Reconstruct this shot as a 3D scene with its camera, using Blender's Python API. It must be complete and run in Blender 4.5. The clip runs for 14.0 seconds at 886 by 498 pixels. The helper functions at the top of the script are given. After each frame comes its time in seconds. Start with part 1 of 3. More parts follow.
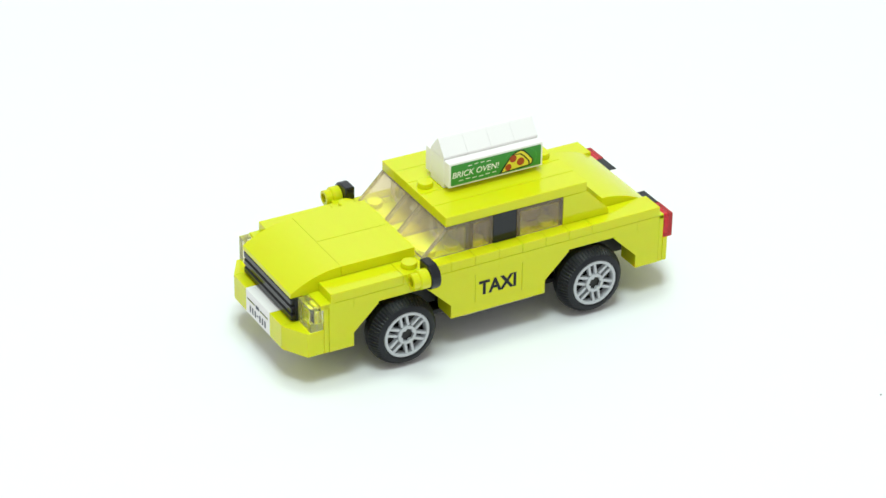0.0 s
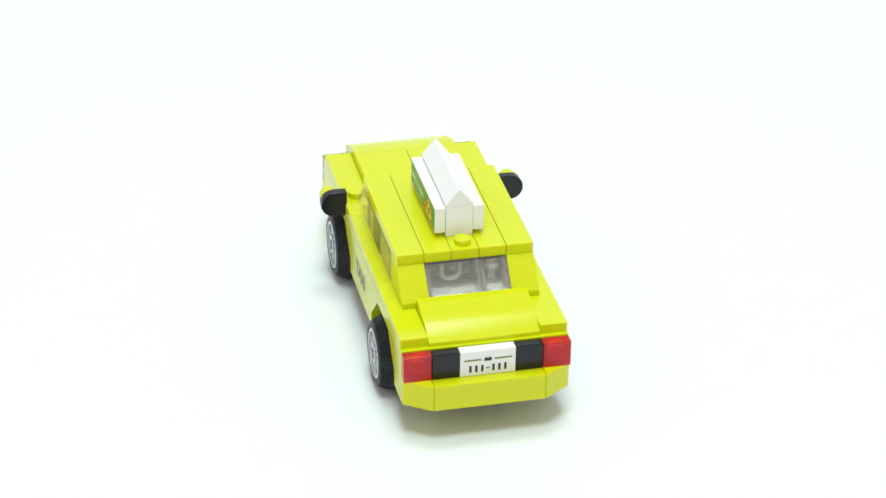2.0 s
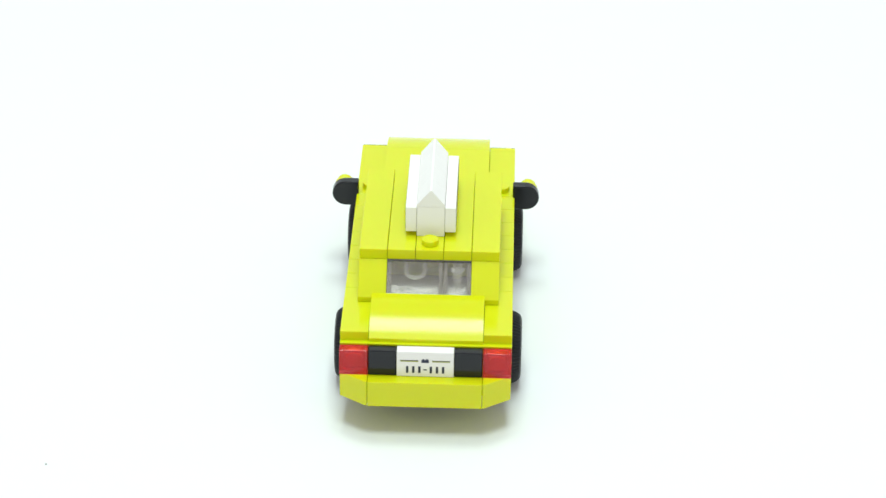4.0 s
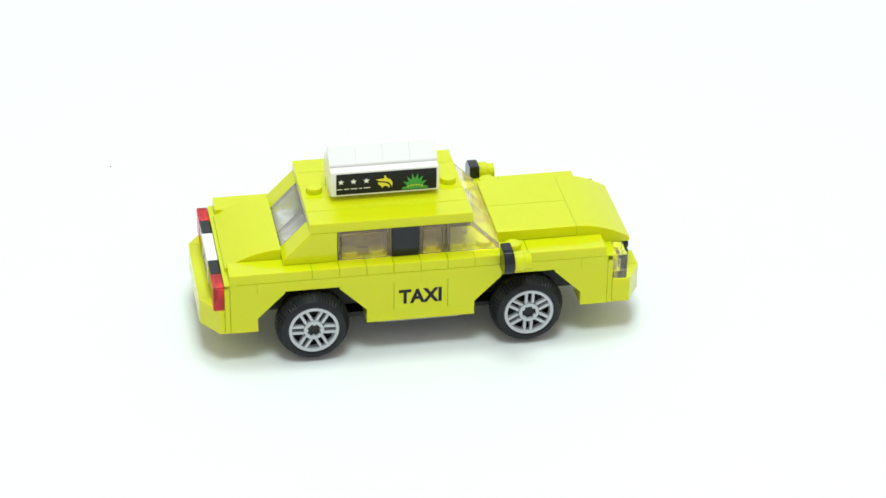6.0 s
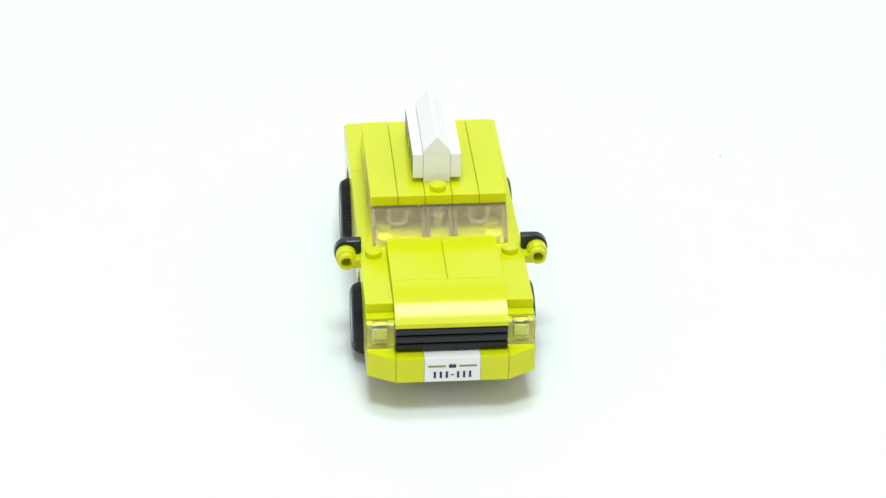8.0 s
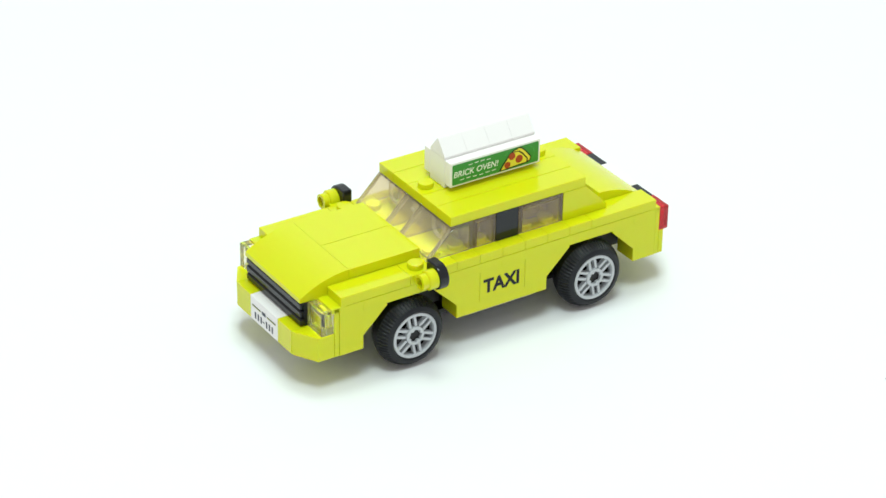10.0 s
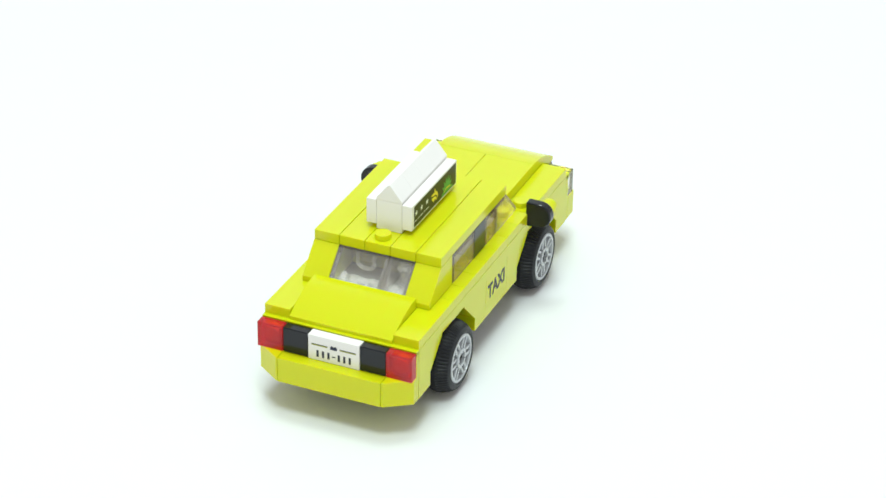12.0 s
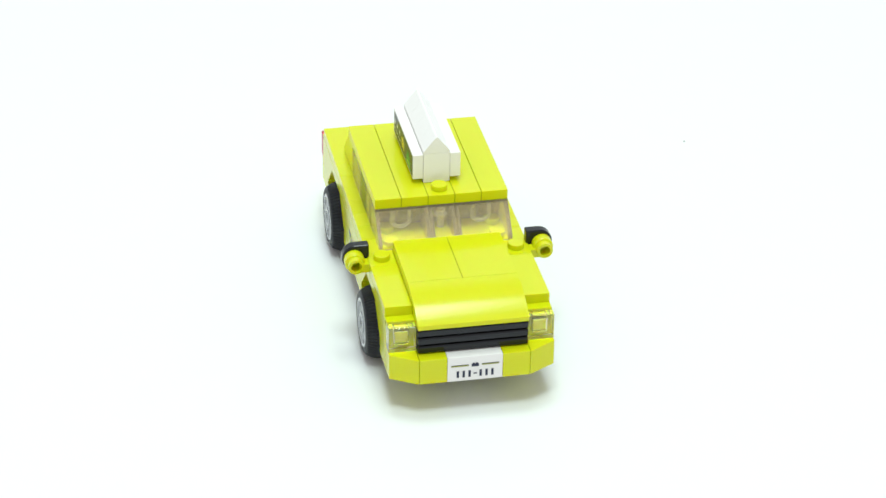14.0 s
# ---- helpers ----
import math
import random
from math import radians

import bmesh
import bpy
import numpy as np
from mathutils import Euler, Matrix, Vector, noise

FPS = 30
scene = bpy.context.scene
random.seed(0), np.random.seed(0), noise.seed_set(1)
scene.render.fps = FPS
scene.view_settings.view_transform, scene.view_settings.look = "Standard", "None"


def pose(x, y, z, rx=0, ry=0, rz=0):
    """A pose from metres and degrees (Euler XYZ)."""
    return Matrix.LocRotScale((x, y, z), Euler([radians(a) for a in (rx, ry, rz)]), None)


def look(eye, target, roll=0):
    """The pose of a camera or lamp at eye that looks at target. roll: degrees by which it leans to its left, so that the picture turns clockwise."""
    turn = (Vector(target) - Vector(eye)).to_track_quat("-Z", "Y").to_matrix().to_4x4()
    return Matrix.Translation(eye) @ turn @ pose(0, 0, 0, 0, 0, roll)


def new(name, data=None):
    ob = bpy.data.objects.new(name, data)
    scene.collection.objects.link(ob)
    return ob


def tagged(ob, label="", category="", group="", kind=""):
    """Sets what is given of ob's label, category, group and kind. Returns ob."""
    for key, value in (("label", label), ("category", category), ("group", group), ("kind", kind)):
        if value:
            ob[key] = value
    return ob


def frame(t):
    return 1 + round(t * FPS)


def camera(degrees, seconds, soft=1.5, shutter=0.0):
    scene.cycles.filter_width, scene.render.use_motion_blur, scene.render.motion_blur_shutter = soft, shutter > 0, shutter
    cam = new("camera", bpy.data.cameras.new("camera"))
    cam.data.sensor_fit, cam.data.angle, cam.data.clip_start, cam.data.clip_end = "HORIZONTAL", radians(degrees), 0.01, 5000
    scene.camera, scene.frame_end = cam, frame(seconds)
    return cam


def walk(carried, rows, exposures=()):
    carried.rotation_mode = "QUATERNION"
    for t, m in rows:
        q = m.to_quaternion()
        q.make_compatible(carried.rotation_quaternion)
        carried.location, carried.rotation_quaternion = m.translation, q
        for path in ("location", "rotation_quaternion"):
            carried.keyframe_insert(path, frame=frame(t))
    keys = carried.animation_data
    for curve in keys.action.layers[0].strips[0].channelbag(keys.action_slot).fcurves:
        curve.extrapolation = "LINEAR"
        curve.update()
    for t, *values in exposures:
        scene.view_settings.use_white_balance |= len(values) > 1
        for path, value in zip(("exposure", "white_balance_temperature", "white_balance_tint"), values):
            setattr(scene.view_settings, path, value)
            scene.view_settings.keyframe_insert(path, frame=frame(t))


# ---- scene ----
MM = 0.001
ZB = 10.45          # height of the car's underside over the paper, mm
AX, AY = 8.29, -0.34  # where the turning axis meets the car's plan, mm

# ---------------------------------------------------------------- camera
cam = camera(18.8, 14.0, soft=1.5)
EYE = (0.0, -0.6968, 0.4117 + ZB * MM)
PITCH, YAW = radians(30.01), radians(0.206)
AIM = (EYE[0] + math.sin(YAW) * math.cos(PITCH), EYE[1] + math.cos(YAW) * math.cos(PITCH), EYE[2] - math.sin(PITCH))
VIEW = look(EYE, AIM, 0.853)
walk(cam, [(0.0, VIEW), (14.0, VIEW)])

# ---------------------------------------------------------------- light
scene.view_settings.exposure = 0.0
world = bpy.data.worlds.new("studio")
scene.world = world
world.use_nodes = True
world.node_tree.nodes["Background"].inputs["Color"].default_value = (1.0, 0.985, 0.94, 1)
world.node_tree.nodes["Background"].inputs["Strength"].default_value = 0.54


def softbox(eye, target, w, h, watts, color):
    data = bpy.data.lights.new("softbox", "AREA")
    data.shape, data.size, data.size_y, data.energy, data.color = "RECTANGLE", w, h, watts, color
    ob = new("softbox", data)
    ob.matrix_world = look(eye, target)
    return ob


softbox((0.0, -0.41, 1.43), (0, 0, 0), 0.45, 0.36, 9.9, (0.83, 1.0, 0.95))
softbox((0.0, 0.21, 1.46), (0, 0.21, 0), 0.46, 0.36, 7.0, (0.83, 1.0, 0.95))


# ---------------------------------------------------------------- materials
def material(name, color, rough=0.3, metal=0.0, grain=0.0, grain_scale=900.0, spread=0.0, spec=0.5, trans=0.0, ior=1.46, bump=0.0):
    m = bpy.data.materials.new(name)
    m.use_nodes = True
    nt = m.node_tree
    b = nt.nodes["Principled BSDF"]
    b.inputs["Base Color"].default_value = (*color, 1)
    b.inputs["Roughness"].default_value = rough
    b.inputs["Metallic"].default_value = metal
    b.inputs["Specular IOR Level"].default_value = spec
    b.inputs["IOR"].default_value = ior
    b.inputs["Transmission Weight"].default_value = trans
    co = nt.nodes.new("ShaderNodeTexCoord")
    if spread > 0:
        # mottling in the moulded colour, and a slight difference from piece to piece
        n = nt.nodes.new("ShaderNodeTexNoise")
        n.inputs["Scale"].default_value, n.inputs["Detail"].default_value = 90.0, 4.0
        nt.links.new(co.outputs["Object"], n.inputs["Vector"])
        info = nt.nodes.new("ShaderNodeObjectInfo")
        add = nt.nodes.new("ShaderNodeMath")
        nt.links.new(n.outputs["Fac"], add.inputs[0])
        nt.links.new(info.outputs["Random"], add.inputs[1])
        mr = nt.nodes.new("ShaderNodeMapRange")
        mr.inputs["From Max"].default_value = 2.0
        mr.inputs["To Min"].default_value, mr.inputs["To Max"].default_value = 1 - spread, 1 + spread
        nt.links.new(add.outputs[0], mr.inputs["Value"])
        mix = nt.nodes.new("ShaderNodeVectorMath")
        mix.operation = "SCALE"
        mix.inputs[0].default_value = color
        nt.links.new(mr.outputs["Result"], mix.inputs["Scale"])
        nt.links.new(mix.outputs["Vector"], b.inputs["Base Color"])
    if grain > 0:
        n2 = nt.nodes.new("ShaderNodeTexNoise")
        n2.inputs["Scale"].default_value, n2.inputs["Detail"].default_value = grain_scale, 5.0
        nt.links.new(co.outputs["Object"], n2.inputs["Vector"])
        mr2 = nt.nodes.new("ShaderNodeMapRange")
        mr2.inputs["To Min"].default_value, mr2.inputs["To Max"].default_value = max(0.02, rough - grain), rough + grain
        nt.links.new(n2.outputs["Fac"], mr2.inputs["Value"])
        nt.links.new(mr2.outputs["Result"], b.inputs["Roughness"])
        if bump > 0:
            bp = nt.nodes.new("ShaderNodeBump")
            bp.inputs["Strength"].default_value, bp.inputs["Distance"].default_value = bump, 0.00008
            nt.links.new(n2.outputs["Fac"], bp.inputs["Height"])
            nt.links.new(bp.outputs["Normal"], b.inputs["Normal"])
    return m


YELLOW = material("yellow_plastic", (0.685, 0.70, 0.006), 0.16, grain=0.04, spread=0.012, bump=0.015)
# the moulded yellow lets red light travel furthest inside it
YELLOW_BODY = YELLOW.node_tree.nodes["Principled BSDF"]
YELLOW_BODY.inputs["Subsurface Weight"].default_value = 0.3
YELLOW_BODY.inputs["Subsurface Radius"].default_value = (1.0, 0.4, 0.04)
YELLOW_BODY.inputs["Subsurface Scale"].default_value = 0.002
WHITE = material("white_plastic", (0.895, 0.865, 0.86), 0.25, grain=0.05, spread=0.02, bump=0.05)
BLACK = material("black_plastic", (0.010, 0.011, 0.015), 0.13, spec=0.45, grain=0.06, spread=0.1, bump=0.05)
RUBBER = material("black_rubber", (0.007, 0.008, 0.012), 0.46, spec=0.4, grain=0.12, spread=0.12, bump=0.3)
GREY = material("light_grey_plastic", (0.53, 0.55, 0.58), 0.2, spec=0.6, grain=0.06, spread=0.03, bump=0.05)
MID_GREY = material("grey_plastic", (0.26, 0.25, 0.25), 0.3, grain=0.05, spread=0.03)
CHASSIS = material("dark_grey_plastic", (0.012, 0.012, 0.013), 0.5, grain=0.06, spread=0.05)


def clear_plastic(name, tint, haze_color, share, uneven=0.0, rough=0.03):
    """Moulded clear plastic that refracts; its diffuse share stands in for light scattered inside."""
    m = material(name, tint, rough, grain=rough / 2, grain_scale=330.0, trans=1.0, ior=1.5, bump=uneven)
    nt = m.node_tree
    haze = nt.nodes.new("ShaderNodeBsdfDiffuse")
    haze.inputs["Color"].default_value = (*haze_color, 1)
    mix = nt.nodes.new("ShaderNodeMixShader")
    mix.inputs["Fac"].default_value = share
    nt.links.new(nt.nodes["Principled BSDF"].outputs["BSDF"], mix.inputs[1])
    nt.links.new(haze.outputs["BSDF"], mix.inputs[2])
    nt.links.new(mix.outputs["Shader"], nt.nodes["Material Output"].inputs["Surface"])
    return m


# warm tints put light bounced off the yellow interior into the plastic
CLEAR = clear_plastic("clear_plastic", (0.99, 0.86, 0.62), (0.90, 0.68, 0.46), 0.10)
CLEAR_SCREEN = clear_plastic("clear_screen_plastic", (0.985, 0.905, 0.76), (0.88, 0.74, 0.50), 0.125)
# rear panes: mauve haze painted in for the dim light inside them
CLEAR_HAZED = clear_plastic("clear_hazed_plastic", (0.965, 0.945, 0.93), (0.74, 0.66, 0.62), 0.10, 0.6)
# whiter haze paints in the bright edges refraction gives inner tubes and pins
CLEAR_TUBE = clear_plastic("clear_tube_plastic", (0.98, 0.955, 0.92), (0.95, 0.92, 0.85), 0.21)
CLEAR_BAND = clear_plastic("clear_band_plastic", (0.98, 0.965, 0.94), (0.93, 0.90, 0.87), 0.13, 0.8)
# amber tint stands in for yellow light bounced around the inner stud
CLEAR_LAMP = clear_plastic("clear_lamp_plastic", (0.99, 0.945, 0.84), (0.92, 0.86, 0.72), 0.035)
RED = clear_plastic("clear_red_plastic", (0.88, 0.06, 0.085), (0.78, 0.045, 0.06), 0.28, rough=0.12)
INK = material("black_ink", (0.012, 0.012, 0.018), 0.3, spec=0.25, grain=0.05, spread=0.08)
PLATE_INK = material("blue_black_ink", (0.02, 0.025, 0.06), 0.4, grain=0.05, spread=0.08)
LINE_INK = material("olive_ink", (0.33, 0.34, 0.06), 0.4, grain=0.05, spread=0.05)
GREEN = material("green_sticker", (0.03, 0.26, 0.04), 0.35, grain=0.06, spread=0.05)
LIME = material("light_green_ink", (0.05, 0.34, 0.06), 0.4, grain=0.05, spread=0.05)
PAPER_INK = material("white_ink", (0.85, 0.86, 0.83), 0.4, grain=0.05, spread=0.03)
CHEESE = material("yellow_ink", (0.83, 0.70, 0.05), 0.4, grain=0.05, spread=0.05)
TOMATO = material("red_ink", (0.42, 0.05, 0.015), 0.4, grain=0.05, spread=0.1)
DUST = material("grey_dust", (0.42, 0.43, 0.42), 0.8, grain=0.1, spread=0.2)
SHEET = material("white_paper", (0.857, 0.865, 0.895), 0.7, grain=0.08, grain_scale=400.0, spread=0.012, spec=0.25, bump=0.08)


# ---------------------------------------------------------------- mesh tools (all in millimetres, car axes: x forward, y left, z up)
def bevel(bm, width, seg=1):
    if width > 0:
        bmesh.ops.bevel(bm, geom=[e for e in bm.edges if e.calc_face_angle(0) > 0.5], offset=width, segments=seg, profile=0.5, affect="EDGES", clamp_overlap=True)
    return bm


def prism(points, a0, a1, axis="y", width=0.1, gap=0.045, seg=1):
    """A flat outline drawn out along an axis. axis y: points are (x, z); x: (y, z); z: (x, y)."""
    bm = bmesh.new()
    a0, a1 = a0 + gap, a1 - gap
    put = {"y": lambda p, a: (p[0], a, p[1]), "x": lambda p, a: (a, p[0], p[1]), "z": lambda p, a: (p[0], p[1], a)}[axis]
    lo = [bm.verts.new(put(p, a0)) for p in points]
    hi = [bm.verts.new(put(p, a1)) for p in points]
    n = len(points)
    bm.faces.new(lo)
    bm.faces.new(hi[::-1])
    for i in range(n):
        bm.faces.new((lo[i], hi[i], hi[(i + 1) % n], lo[(i + 1) % n]))
    bmesh.ops.recalc_face_normals(bm, faces=bm.faces[:])
    return bevel(bm, width, seg)


def box(x0, x1, y0, y1, z0, z1, width=0.1, gap=0.045):
    x0, x1, y0, y1 = min(x0, x1), max(x0, x1), min(y0, y1), max(y0, y1)
    g = gap
    return prism([(x0 + g, z0), (x1 - g, z0), (x1 - g, z1 - g), (x0 + g, z1 - g)], y0, y1, "y", width, gap)


def flush(x0, x1, y0, y1, z0, z1, gap=0.006):
    """A block that butts against its neighbours above and below with no visible joint."""
    x0, x1 = min(x0, x1), max(x0, x1)
    return prism([(x0 + gap, z0), (x1 - gap, z0), (x1 - gap, z1), (x0 + gap, z1)], y0, y1, "y", 0, 0.005)


def hollow(bm, thick, opening, width=0.2):
    """Makes a solid block a moulded shell, open on the side that faces the direction named."""
    bm.normal_update()
    face = max(bm.faces, key=lambda f: sum(a * b for a, b in zip(f.normal, opening)))
    bmesh.ops.delete(bm, geom=[face], context="FACES_ONLY")
    bmesh.ops.solidify(bm, geom=bm.faces[:], thickness=thick)
    bmesh.ops.recalc_face_normals(bm, faces=bm.faces[:])
    return bevel(bm, width, 2)


def lathe(profile, centre, axis="z", n=32, caps=True):
    """profile: (radius, distance along the axis) pairs."""
    bm = bmesh.new()
    rings = []
    for r, h in profile:
        ring = []
        for i in range(n):
            a = 2 * math.pi * i / n
            c, s = r * math.cos(a), r * math.sin(a)
            p = {"z": (c, s, h), "y": (c, h, s), "x": (h, c, s)}[axis]
            ring.append(bm.verts.new((centre[0] + p[0], centre[1] + p[1], centre[2] + p[2])))
        rings.append(ring)
    for a, b in zip(rings, rings[1:]):
        for i in range(n):
            bm.faces.new((a[i], a[(i + 1) % n], b[(i + 1) % n], b[i]))
    if caps:
        bm.faces.new(rings[0][::-1])
        bm.faces.new(rings[-1])
    bmesh.ops.recalc_face_normals(bm, faces=bm.faces[:])
    return bm


def join(*bms):
    out = bms[0]
    for b in bms[1:]:
        me = bpy.data.meshes.new("tmp")
        b.to_mesh(me)
        b.free()
        out.from_mesh(me)
        bpy.data.meshes.remove(me)
    return out


def stud(x, y, z):
    return lathe([(2.4, 0), (2.4, 1.45), (2.32, 1.63), (2.15, 1.7)], (x, y, z), "z", 28)


def finish(bm, smooth=True):
    """Millimetres in the car's plan to metres about the turning axis."""
    for v in bm.verts:
        v.co = ((v.co.x - AX) * MM, (v.co.y - AY) * MM, (v.co.z + ZB) * MM)
    me = bpy.data.meshes.new("part")
    bm.to_mesh(me)
    bm.free()
    if smooth:
        me.shade_smooth()
        me.set_sharp_from_angle(angle=radians(18))
    return me


def part(name, bm, mat, parent, label=""):
    me = finish(bm)
    me.materials.append(mat)
    ob = new(name, me)
    ob.parent = parent
    if label:
        tagged(ob, label)
    return ob


def clear(ob):
    ob.visible_shadow = False
    return ob


# ---------------------------------------------------------------- the setting: white paper that sweeps up behind
def backdrop():
    bm = bmesh.new()
    rows = [(-1.6, 0.0)] + [(-1.6 + 0.2 * k, 0.0) for k in range(1, 12)]
    rows += [(0.7 + 0.5 * math.sin(a), 0.5 - 0.5 * math.cos(a)) for a in [radians(9 * k) for k in range(1, 11)]]
    rows += [(1.2, 0.5 + 0.25 * k) for k in range(1, 6)]
    xs = [-1.5 + 0.25 * k for k in range(13)]
    grid = [[bm.verts.new((x, y, z)) for x in xs] for y, z in rows]
    for a, b in zip(grid, grid[1:]):
        for i in range(len(xs) - 1):
            bm.faces.new((a[i], a[i + 1], b[i + 1], b[i]))
    me = bpy.data.meshes.new("backdrop")
    bm.to_mesh(me)
    bm.free()
    me.shade_smooth()
    me.materials.append(SHEET)
    ob = new("backdrop", me)
    th = ob.modifiers.new("thickness", "SOLIDIFY")
    th.thickness, th.offset = 0.002, -1
    return tagged(ob, "seamless white paper sheet sweeping up behind the toy", "backdrop", kind="structure")


backdrop()

# ---------------------------------------------------------------- the toy taxi
taxi = new("toy_taxi")
taxi.empty_display_size = 0.02
tagged(taxi, "bright yellow plastic brick taxi with white roof sign on white paper", "toy car")


def lower_body():
    part("chassis", join(box(-56, 56, -13.5, 13.5, 0.5, 15.9), box(-15.5, 15.5, -15.9, 15.9, 0.2, 15.9), box(-26, 26, -15.9, 15.9, -2.6, -1.0)), CHASSIS, taxi, "dark plastic core between the wheels")
    part("underplate", box(-11.8, 11.8, -23.2, 23.2, -0.9, 0.0), MID_GREY, taxi, "grey plate under the floor")
    for s in (1, -1):
        a, b = 16 * s, 24 * s
        y0, y1 = min(a, b), max(a, b)
        # door: bottom plate, printed brick, two inverted slopes
        part("door_plate", flush(-16, 16, y0, y1, 0, 3.2, 0), YELLOW, taxi)
        part("door_brick", flush(-8, 8, y0, y1, 3.2, 12.8, 0.09), YELLOW, taxi, "yellow brick lettered TAXI")
        for f in (1, -1):
            part("inverted_slope", prism([(8.05 * f, 3.2), (16 * f, 3.2), (16 * f, 4.4), (24 * f, 12.2), (24 * f, 12.8), (8.05 * f, 12.8)], y0, y1, width=0, gap=0.005), YELLOW, taxi)
            part("inverted_slope", prism([(55.95 * f, 3.2), (48 * f, 3.2), (48 * f, 4.4), (40 * f, 12.2), (40 * f, 12.8), (55.95 * f, 12.8)], y0, y1, width=0, gap=0.005), YELLOW, taxi)
            part("corner_plate", flush(48 * f, 55.95 * f, y0, y1, 0, 3.2, 0), YELLOW, taxi)
            part("upper_plate", flush(48 * f, 55.95 * f, y0, y1, 12.8, 16, 0.05), YELLOW, taxi)
        part("upper_plate", flush(-48, 0, y0, y1, 12.8, 16, 0.02), YELLOW, taxi)
        part("upper_plate", flush(0, 48, y0, y1, 12.8, 16, 0.02), YELLOW, taxi)
        # sill under the windows: single tiles, then one long tile to the tail
        for k in range(7):
            part("sill_tile", box(16 - 8 * k + 8, 16 - 8 * k, y0, y1, 16.06, 19.2, 0.1, 0.05), YELLOW, taxi)
        part("rear_wing_tile", box(-56, -32, y0, y1, 16.05, 19.2), YELLOW, taxi)
        part("fender_tile", box(32, 55.4, y0, y1, 16.05, 19.2), YELLOW, taxi)
    part("rear_shelf", box(-40, -24, -15.9, 15.9, 16, 19.2), MID_GREY, taxi, "grey plate under the rear window")
    part("cabin_floor", box(-24, 24, -15.9, 15.9, 16, 19.2), YELLOW, taxi, "yellow studded plate inside the cabin")
    for x in (-20, -12, -4, 4, 12, 20):
        for y in (-16, -8, 0, 8, 16):
            if not (x == -4 and abs(y) == 16) and not (x >= 12 and abs(y) < 12):
                part("stud", stud(x, y, 19.15), YELLOW, taxi)


def arc_profile(x0, x1, low, high, base, n=12):
    pts = [(x0, base)]
    for k in range(n + 1):
        u = k / n
        pts.append((x0 + (x1 - x0) * u, high - (high - low) * u ** 2))
    pts.append((x1, base))
    return pts


def bonnet_and_boot():
    for s in (1, -1):
        part("hood_panel", box(24, 48.0, 0.06 * s, 16 * s, 19.2, 22.4, 0.03, 0.015), YELLOW, taxi)
    part("hood_base", box(24, 56, -16, 16, 16, 19.15), YELLOW, taxi)
    part("hood_nose", prism(arc_profile(48.05, 64.3, 17.4, 22.38, 16.0), -16, 16, width=0.025, gap=0.02), YELLOW, taxi, "curved glossy yellow hood front")
    part("boot_lid", prism(arc_profile(-40.05, -56.5, 17.4, 22.35, 16.0), -16, 16, width=0.07), YELLOW, taxi, "curved glossy yellow boot lid")


def plate_marks(x, z, f, parent):
    """A licence plate's print as bars: dark bar for the characters, two thin lines, a small emblem."""
    e = 0.06 * f
    part("plate_writing", join(*[box(x, x + e, y - 0.34, y + 0.34, z - 3.0, z - 0.85, 0, 0) for y in (-5.0, -3.3, -1.6, 1.6, 3.3, 5.0)], box(x, x + e, -0.5, 0.5, z - 2.1, z - 1.75, 0, 0)), PLATE_INK, parent)
    for y0, y1 in ((1.9, 6.9), (-6.9, -1.9)):
        part("plate_line", box(x, x + e, y0, y1, z + 0.62, z + 0.95, 0, 0), LINE_INK, parent)
        part("plate_line", box(x, x + e, y0, y1, z + 1.0, z + 1.12, 0, 0), PLATE_INK, parent)
    part("plate_emblem", join(box(x, x + e, -1.05, 1.05, z + 0.35, z + 1.25, 0, 0), box(x, x + e, -0.8, -0.2, z + 1.2, z + 1.55, 0, 0), box(x, x + e, 0.2, 0.8, z + 1.2, z + 1.55, 0, 0)), PLATE_INK, parent)


def nose():
    part("front_bracket", join(box(56, 57.6, -24, 24, 0, 16), box(54, 58.6, -24, 24, 14.6, 16.3, 0.1)), YELLOW, taxi)
    part("grille_spacer", box(57.65, 60.5, -16, 16, 8, 16), YELLOW, taxi)
    grille = part("grille", box(60.5, 62.8, -16, 16, 8, 16), BLACK, taxi, "black ribbed radiator grille")
    for k in range(3):
        z = 8.25 + 2.62 * k
        part("grille_bar", box(62.6, 64.2, -16, 16, z, z + 2.2, 0.35, 0.02), BLACK, grille)
    for s in (1, -1):
        lamp = clear(part("headlight", hollow(box(57.7, 62.0, 16 * s, 24 * s, 8, 16, 0, 0.06), 1.8, (-1, 0, 0)), CLEAR_LAMP, taxi, "clear square headlight tile with a yellow stud inside"))
        part("inner_stud", box(57.6, 59.4, 20 * s - 2.1, 20 * s + 2.1, 9.9, 14.1, 0.3), YELLOW, lamp)
        y0, y1 = 16 * s, 24 * s
        part("bumper_corner", prism([(57.65, y0 + 0.08 * s), (67.3, y0 + 0.08 * s), (67.1, y0 + 0.8 * s), (62.9, y1 - 0.05 * s), (57.65, y1 - 0.05 * s)], 0, 8, "z"), YELLOW, taxi)
        part("bumper_tile", box(57.65, 67.4, 8 * s, 16 * s, 0, 8), YELLOW, taxi)
    plate = part("front_number_plate", box(57.65, 67.4, -8, 8, 0, 8), WHITE, taxi, "white number plate with a dark line of writing")
    plate_marks(67.4, 4.2, 1, plate)


